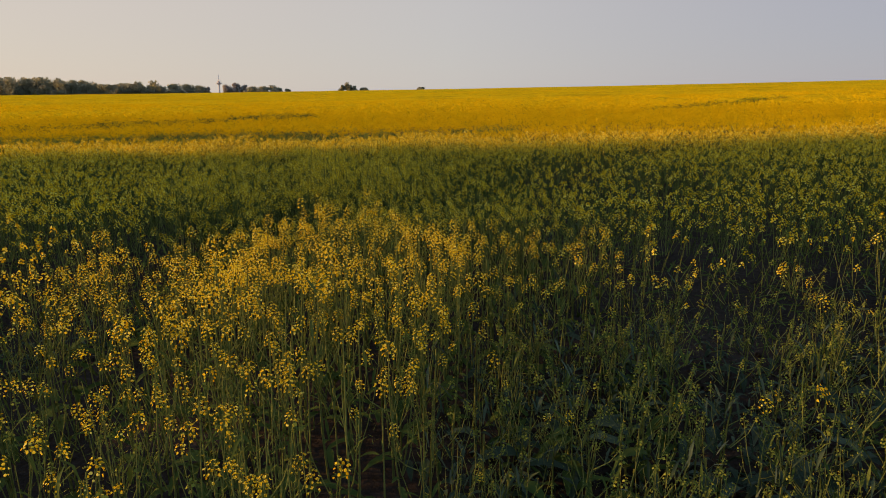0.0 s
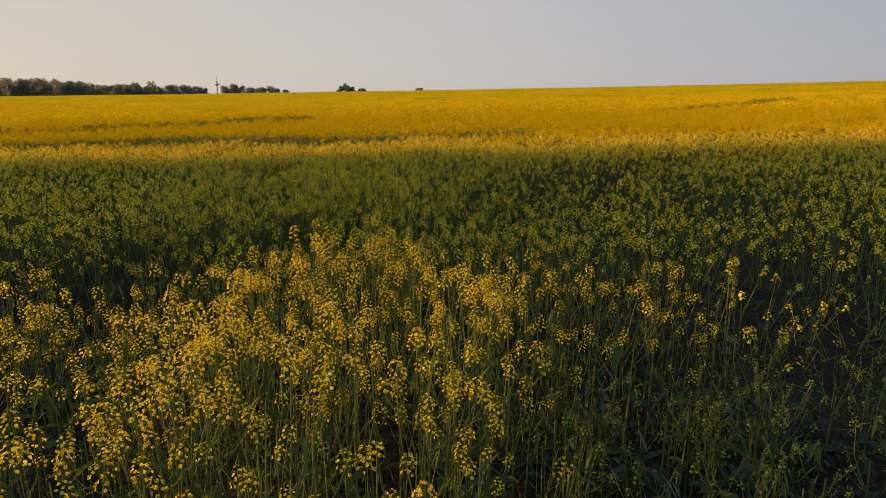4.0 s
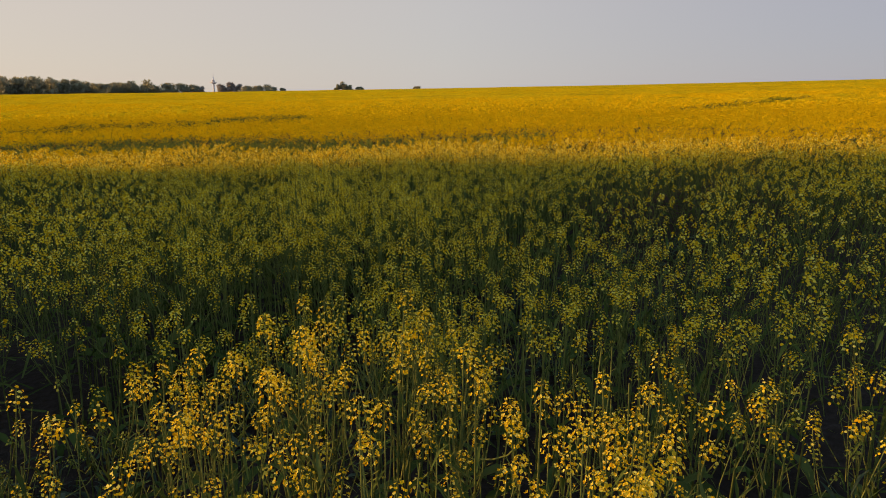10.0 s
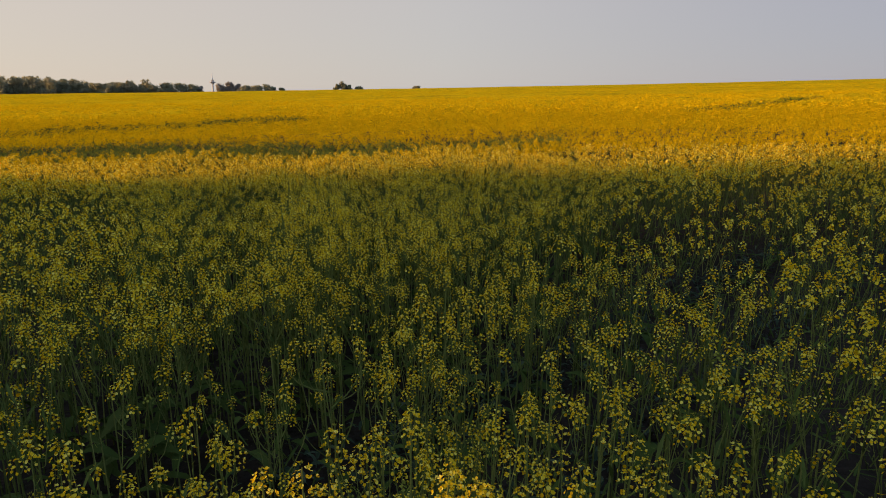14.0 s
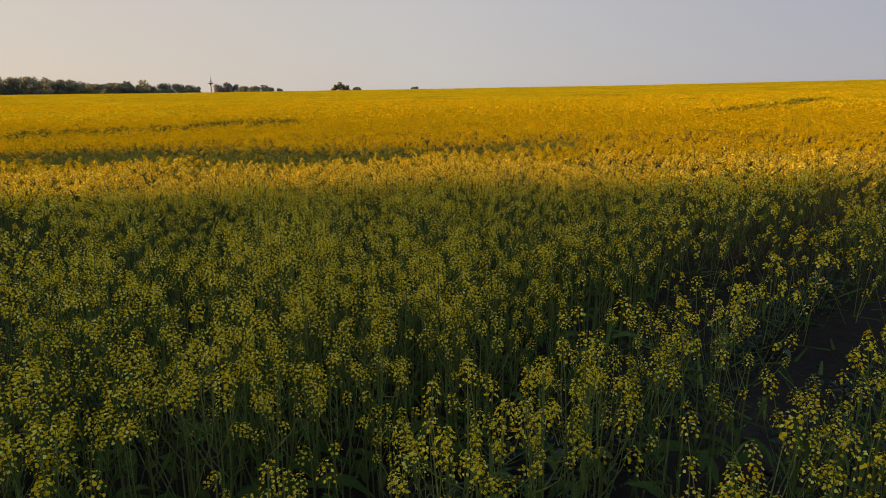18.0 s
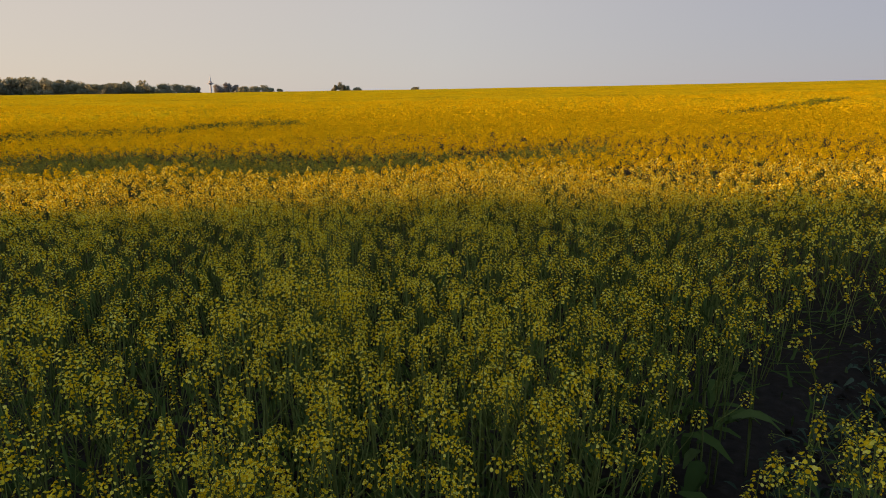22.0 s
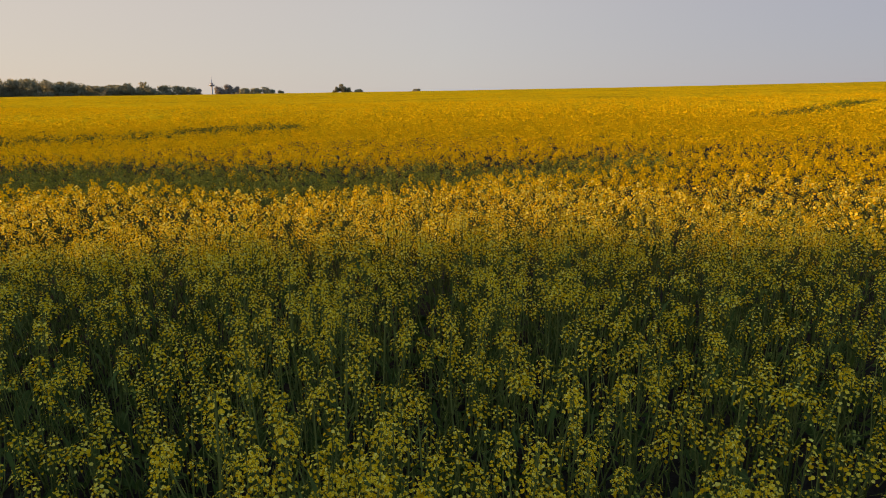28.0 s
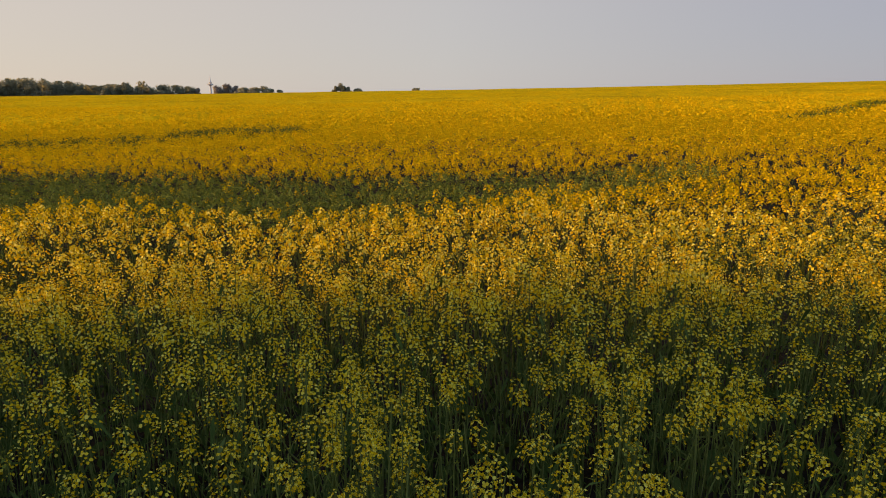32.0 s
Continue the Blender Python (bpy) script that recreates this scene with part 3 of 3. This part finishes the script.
def radio_mast():
    x, y = -447, 1308
    base = float(height(x, y)) - 0.5
    mast = new("radio_mast")
    mast.matrix_basis = Matrix.Translation((x, y, base))
    tagged(mast, "slender grey concrete telecommunications tower with a round platform", "radio tower")
    d = 19.0 - base
    part("shaft", lathe([(2.0, 0), (1.5, d * 0.6), (1.1, d + 5)]), CONCRETE, mast, smooth=True)
    part("platform", lathe([(1.6, d - 2.6), (5.6, d - 0.4), (5.8, d + 0.6), (5.2, d + 0.7), (1.5, d + 0.8)], 24), CONCRETE, mast)
    part("upper_platform", lathe([(1.5, d + 3.2), (3.2, d + 3.8), (3.2, d + 4.5), (1.3, d + 4.6)], 20), CONCRETE, mast)
    part("antenna", lathe([(0.75, d + 4.5), (0.75, d + 10), (0.45, d + 10.2), (0.4, d + 16.5), (0.05, d + 17)], 10), STEEL, mast, "thin grey aerial")
    for i in range(8):
        a = i * math.pi / 4
        post = tubes(np.array([[5.4 * math.cos(a), 5.4 * math.sin(a), d + 0.6]]), np.array([[5.4 * math.cos(a), 5.4 * math.sin(a), d + 2.0]]), 0.12, 0.12, None, 5)
        part("railing_post", post, STEEL, mast)
    for i in range(5):
        a = i * 1.3
        dish = lathe([(0.05, 0), (0.7, 0.12), (1.1, 0.45)], 12)
        turn = Matrix.Translation((2.2 * math.cos(a), 2.2 * math.sin(a), d + 1.9)) @ Euler((0, math.pi / 2, a)).to_matrix().to_4x4()
        part("dish", dish, STEEL, mast).matrix_basis = turn


radio_mast()


# ---- the crop as stuff, finest where the walk passes ----
def mid_line(y):
    """The line down the field along which the finest plants stand."""
    return -0.02 - 0.14 * np.asarray(y)


def spots(rng, x0, x1, y0, y1, per_m2, inside):
    cell = 1 / math.sqrt(per_m2)
    gx, gy = np.meshgrid(np.arange(x0, x1, cell), np.arange(y0, y1, cell))
    gx, gy = gx.ravel() + rng.uniform(-0.55, 0.55, gx.size) * cell, gy.ravel() + rng.uniform(-0.55, 0.55, gy.size) * cell
    keep = inside(gx, gy)
    gx, gy = gx[keep], gy[keep]
    keep = rng.random(len(gx)) < crop(gx, gy)[2]
    return gx[keep], gy[keep]


def heads_of(rng, x, y, per_plant, spread=0.25):
    """Places of the flower heads of the plants at x, y, and which of them flower."""
    tall, rich, _ = crop(x, y)
    n = rng.integers(per_plant[0], per_plant[1] + 1, len(x))
    own = np.repeat(np.arange(len(x)), n)
    a, r = rng.uniform(0, 2 * np.pi, len(own)), spread * np.sqrt(rng.random(len(own)))
    top = CROP_TOP * tall * rng.normal(1, 0.045, len(x))
    hx, hy = x[own] + r * np.cos(a), y[own] + r * np.sin(a)
    hz = height(x, y)[own] + top[own] - 0.5 * r - (0.30 - 0.15 * step(11, 13.5, y[own])) * rng.random(len(own)) ** 1.6 * top[own]
    open_ = rng.random(len(own)) < rich[own]
    return own, np.stack([hx, hy, hz], 1), open_, top, a


def sow(rng, x, y, per_plant, shapes, stalk_steps, pods, buds, leaf_shapes, leaves_each, size=1.0, spread=0.25, main=True):
    own, head, open_, top, a = heads_of(rng, x, y, per_plant, spread)
    k = len(head)
    lean = np.abs(rng.normal(0, 0.18, k))
    spin = rng.uniform(0, 6.28, k)
    big = size * rng.uniform(0.75, 1.25, k) * (0.86 + 0.14 * step(2.3, 3.8, head[:, 1]) + 0.32 * step(12.6, 13.7, head[:, 1]) - 0.14 * step(16.0, 17.0, head[:, 1]))
    o = open_
    out = {"blossom": scatter(shapes, head[o], spin[o], lean[o], a[o], big[o], rng)}
    root = np.stack([x, y, height(x, y)], 1)
    st = []
    if stalk_steps:
        low = root[own] + np.stack([0.25 * (head[:, 0] - x[own]), 0.25 * (head[:, 1] - y[own]), (0.42 + 0.18 * rng.random(k)) * top[own]], 1)
        bend = np.stack([0.10 * (head[:, 0] - x[own]), 0.10 * (head[:, 1] - y[own]), np.zeros(k)], 1) + rng.normal(0, 0.008, (k, 3))
        st.append(tubes(low, head, 0.0033, 0.0016, bend, 3, stalk_steps))
        if main:
            tip = root + np.stack([rng.normal(0, 0.02, len(x)), rng.normal(0, 0.02, len(x)), 0.62 * top], 1)
            st.append(tubes(root, tip, 0.0062, 0.004, None, 4, 1))
    out["stalks"] = joined(st)
    green = []
    if pods:
        m = rng.random(k) < pods
        green.append(scatter(POD_SPRAYS, head[m], spin[m], lean[m], a[m], np.ones(int(m.sum())), rng))
    shut = ~open_ & (rng.random(k) < np.where(thin(head[:, 0], head[:, 1]) > 0.4, 0.6, 0.7 if stalk_steps else 0.2))
    green.append(scatter(shapes if len(shapes[0][1]) < 9 else SIMPLE_HEADS, head[shut], spin[shut], lean[shut], a[shut], 0.62 * big[shut], rng))
    out["pods"] = joined(green)
    if buds:
        m = rng.random(k) < buds
        out["buds"] = scatter(BUD_TIPS, head[m], spin[m], lean[m], a[m], rng.uniform(0.9, 1.5, int(m.sum())), rng)
    if leaves_each:
        n = int(len(x) * leaves_each)
        own2 = rng.integers(0, len(x), n)
        f = rng.beta(1.6, 1.1, n)
        pos = root[own2] + np.stack([rng.normal(0, 0.06, n), rng.normal(0, 0.06, n), top[own2] * (0.04 + 0.84 * f)], 1)
        spin2, lean2, way2, big2 = rng.uniform(0, 6.28, n), rng.uniform(-0.2, 0.4, n), rng.uniform(0, 6.28, n), rng.uniform(0.85, 1.35, n)
        low, blades = f < 0.36, BLADES if leaf_shapes is LEAVES else SMALL_BLADES
        out["leaves"] = joined([scatter(sh, pos[m], spin2[m], lean2[m], way2[m], big2[m], rng) for sh, m in ((leaf_shapes, low), (blades, ~low))])
    return out


KINDS = {
    "blossom": ("rapeseed_blossom", PETAL, "yellow four-petalled rapeseed flowers massed on the crop", "flowers"),
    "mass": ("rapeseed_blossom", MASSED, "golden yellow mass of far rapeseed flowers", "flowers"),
    "stalks": ("rapeseed_stalks", STALK, "slender upright green rapeseed stalks", "stalks"),
    "pods": ("rapeseed_pods", POD, "thin green seed pods standing off the stalks", "seed pods"),
    "buds": ("rapeseed_buds", BUD, "small closed yellow-green flower buds", "buds"),
    "leaves": ("rapeseed_leaves", LEAF, "dull blue-green rapeseed leaves low in the crop", "leaves"),
}


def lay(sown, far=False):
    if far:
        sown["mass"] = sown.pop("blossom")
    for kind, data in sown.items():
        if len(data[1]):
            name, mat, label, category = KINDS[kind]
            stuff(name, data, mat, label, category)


def near(x, y):
    return (np.abs(x - mid_line(y)) < 2.3 + 1.1 * step(10.5, 12.5, y)) & (y > 0.9) & (y < 14.6)


def core(x, y):
    return (np.abs(x - mid_line(y)) < 0.95) & (y > 1.3) & (y < 12.4)


R1 = np.random.default_rng(101)
x, y = spots(R1, -6.5, 4, 0.9, 14.6, 33, near)
keep = ~core(x, y) | (R1.random(len(x)) < 0.42)
lay(sow(R1, x[keep], y[keep], (4, 6), MID_HEADS, 2, 0.5, 0.7, LEAVES, 8.5, spread=0.23))
R2 = np.random.default_rng(102)
x, y = spots(R2, -15, 15, -1.5, 16.5, 32, lambda x, y: ~near(x, y) & in_view(x, y))
lay(sow(R2, x, y, (4, 5), FINER_HEADS, 1, 0.1, 0.0, SMALL_LEAVES, 6.0, main=False))
R3 = np.random.default_rng(103)
x, y = spots(R3, -18, 18, 16.5, 22, 29, in_view)
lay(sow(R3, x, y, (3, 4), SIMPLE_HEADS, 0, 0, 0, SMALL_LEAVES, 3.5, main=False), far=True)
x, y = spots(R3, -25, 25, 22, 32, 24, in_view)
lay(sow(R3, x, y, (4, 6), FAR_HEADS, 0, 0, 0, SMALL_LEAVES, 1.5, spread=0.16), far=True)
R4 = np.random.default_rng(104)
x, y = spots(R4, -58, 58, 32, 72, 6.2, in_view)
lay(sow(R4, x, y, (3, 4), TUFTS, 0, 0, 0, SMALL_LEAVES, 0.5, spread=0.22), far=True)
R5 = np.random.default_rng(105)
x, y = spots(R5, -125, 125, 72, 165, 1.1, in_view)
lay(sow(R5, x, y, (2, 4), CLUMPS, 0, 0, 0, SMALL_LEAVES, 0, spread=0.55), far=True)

# the crop beside and behind the walk
R9 = np.random.default_rng(109)
x, y = spots(R9, -17, 17, -9, 25, 4.5, lambda x, y: (~in_view(x, y, 1.2) | (y < -0.6)) & (np.hypot(x, y - 8) < 17))
lay(sow(R9, x, y, (4, 5), FAR_HEADS, 0, 0, 0, SMALL_LEAVES, 2.0, spread=0.2))

# low leafy growth on the starved ground and in the wheel tracks
R7 = np.random.default_rng(107)
x, y = R7.uniform(-4.0, 5.5, 36000), R7.uniform(0.9, 13.0, 36000)
keep = R7.random(36000) < np.maximum(poor(x, y) * (0.25 + 0.75 * step(0.3, 0.6, value_noise(x, y, 0.6, 77))), np.maximum(0.95 * lanes(x, y), 0.9 * low_spot(x, y))) * (0.73 + 0.27 * lanes(x, y))
x, y = x[keep], y[keep]
pos = np.stack([x, y, height(x, y) + R7.uniform(0.0, 0.45, len(x)) ** 1.5 - 0.05], 1)
stuff("weeds", scatter(LEAVES, pos, R7.uniform(0, 6.28, len(x)), R7.uniform(-0.1, 0.7, len(x)), R7.uniform(0, 6.28, len(x)), R7.uniform(0.28, 0.62, len(x)), R7), WAXY, "low grey-green leaves on the thin patch of soil", "weeds")


# stunted, leafy plants with few flowers on the starved ground
R10 = np.random.default_rng(110)
x, y = spots(R10, -1.0, 5.5, 0.9, 6.0, 20, lambda x, y: (poor(x, y) > 0.3) & in_view(x, y, 0.6))
sown = sow(R10, x, y, (4, 6), MID_HEADS, 2, 0.6, 0.9, LEAVES, 16, spread=0.2)
stuff("rapeseed_leaves", sown.pop("leaves"), WAXY, "waxy grey-green leaves of stunted rapeseed plants", "leaves")
lay(sown)


def clod(rng):
    v = np.array([(a, b, c) for a in (-1, 1) for b in (-1, 1) for c in (-0.7, 0.7)], float) * rng.uniform(0.55, 1.1, (8, 3)) * 0.5
    return v, np.array([(0, 1, 3, 2), (4, 6, 7, 5), (0, 4, 5, 1), (2, 3, 7, 6), (0, 2, 6, 4), (1, 5, 7, 3)])


x, y = R7.uniform(-3.5, 5.0, 9000), R7.uniform(0.9, 12.0, 9000)
keep = R7.random(9000) < np.maximum(0.5 * poor(x, y), lanes(x, y))
x, y = x[keep], y[keep]
size = R7.uniform(0.012, 0.055, len(x)) ** 1.0
stuff("soil_clods", scatter([clod(R7) for _ in range(6)], np.stack([x, y, height(x, y) - 0.09 * lanes(x, y) + 0.2 * size], 1), R7.uniform(0, 6.28, len(x)), R7.uniform(0, 0.6, len(x)), R7.uniform(0, 6.28, len(x)), size, R7), SOIL, "small dry clods of brown soil", "clods")

# the green strips where the crop has not come into flower, and the far wheel track drawn like them
R8 = np.random.default_rng(108)
# LEAF darkens the far heads, in part for the shade in hollow and track
for y0, y1, per_m2, shapes, green in ((16.4, 22.0, 26, SIMPLE_HEADS, POD), (23.0, 33.0, 15, FAR_HEADS, LEAF), (33.0, 52.0, 7, FAR_HEADS, LEAF)):
    x, y = spots(R8, -24, 26, y0, y1, per_m2, lambda x, y: in_view(x, y) & (thin(x, y) > 0.3))
    own, head, _, top, a = heads_of(R8, x, y, (3, 5))
    head[:, 2] += R8.uniform(-0.06, 0.02, len(head)) + (0.04 if y0 > 20 else 0.0)
    lean = R8.uniform(0, 0.4, len(head))
    stuff("rapeseed_pods", scatter(shapes, head, a * 3, lean, a, R8.uniform(0.9, 1.4, len(head)), R8), green, "green unopened rapeseed heads, far ones darker in part for shade", "seed pods")
    n = len(x) * 5
    pick = R8.integers(0, len(x), n)
    pos = np.stack([x[pick] + R8.normal(0, 0.1, n), y[pick] + R8.normal(0, 0.1, n), height(x, y)[pick] + top[pick] * R8.uniform(0.5, 0.97, n)], 1)
    stuff("rapeseed_leaves", scatter(SMALL_LEAVES, pos, R8.uniform(0, 6.28, n), R8.uniform(-0.2, 0.5, n), R8.uniform(0, 6.28, n), R8.uniform(0.6, 1.0, n), R8), green, "green rapeseed leaves in a strip without flowers", "leaves")


# ---- single rapeseed plants along the walk ----
def rapeseed_plant(rng, heads, flowering, label):
    plant = new("rapeseed_plant")
    tagged(plant, label, "rapeseed plant", "rapeseed plants along the walk")
    top = CROP_TOP
    sway = rng.normal(0, 0.025, 3) * (1, 1, 0)
    crown = np.array([0, 0, top]) + sway
    stem = part("stem", tubes(np.zeros((1, 3)), crown[None], 0.0075, 0.0022, sway[None] * 0.8, 6, 5), STALK, plant, smooth=True)
    for i in range(heads):
        a = i * 2.4 + rng.uniform(-0.4, 0.4)
        f = 0.38 + 0.45 * i / heads
        start = crown * f
        r = 0.0 if i == heads - 1 else rng.uniform(0.08, 0.22)
        tip = crown + np.array([r * math.cos(a), r * math.sin(a), -0.3 * r - rng.uniform(0.0, 0.2)])
        if r == 0.0:
            tip, branch = crown.copy(), stem
        else:
            bend = np.array([[0.25 * r * math.cos(a), 0.25 * r * math.sin(a), -0.02]])
            branch = part("branch", tubes(start[None], tip[None], 0.0042, 0.0017, bend, 4, 4), STALK, plant, smooth=True)
        turn = turn_matrices(np.array([rng.uniform(0, 6.28)]), np.array([abs(rng.normal(0, 0.2))]), np.array([a]))[0]
        if rng.random() < flowering:
            v, q = FINE_HEADS[rng.integers(0, len(FINE_HEADS))]
            v2, q2 = BUD_TIPS[i % 3]
            data = joined([(v @ turn.T * rng.uniform(0.9, 1.2) + tip, q), (v2 @ turn.T + tip, q2)])
            me = quads_mesh("flower_head", *data, PETAL)
            me.materials.append(BUD)
            me.polygons.foreach_set("material_index", np.repeat([0, 1], [len(q), len(q2)]).astype(np.int32))
            tagged(part("flower_head", me, PETAL, branch, "loose dome of bright yellow petals"), kind="stuff")
        else:
            v, q = BUD_TIPS[1]
            tagged(part("bud_knot", (v @ turn.T * 1.3 + tip, q), BUD, branch), kind="stuff")
        v, q = POD_SPRAYS[i % 3]
        tagged(part("pod_spray", (v @ turn.T + tip, q), POD, branch), kind="stuff")
    for i in range(5):
        a, f = i * 2.4 + rng.uniform(-0.3, 0.3), 0.10 + 0.13 * i
        v, q = leaf_blade(rng, 0.19 - 0.03 * i, 0.055 - 0.009 * i, 0.7 - 0.08 * i, 4, 0.6 + 0.25 * i)
        turn = turn_matrices(np.array([a]), np.array([0.1]), np.array([a]))[0]
        part("leaf", (v @ turn.T + crown * f, q), LEAF, plant)
    return plant


R6 = np.random.default_rng(106)
FULL = "tall green rapeseed plant topped with open yellow flowers"
BARE = "thin green rapeseed plant with pods and few flowers"
sorts = [rapeseed_plant(R6, n, 1.0 if n > 4 else 0.8, FULL) for n in (5, 6, 7, 5, 6)]
poor_sorts = [rapeseed_plant(R6, n, 0.15, BARE) for n in (5, 4)]
x, y = spots(R6, -4, 3, 1.3, 12.4, 25, core)
order = R6.permutation(len(x))[:300]
tall, rich, _ = crop(x, y)
last = {}
for i in order:
    proto = poor_sorts[R6.integers(0, 2)] if R6.random() > rich[i] else sorts[R6.integers(0, 5)]
    k = float(tall[i] * R6.normal(1, 0.05))
    m = Matrix.Translation((x[i], y[i], float(height(x[i], y[i])) - 0.01)) @ Euler((R6.normal(0, 0.05), R6.normal(0, 0.05), R6.uniform(0, 6.28))).to_matrix().to_4x4() @ Matrix.Diagonal((k, k, k, 1))
    if proto in last:
        copy_thing(proto, m)
    else:
        last[proto] = m
for proto, m in last.items():
    proto.matrix_basis = m
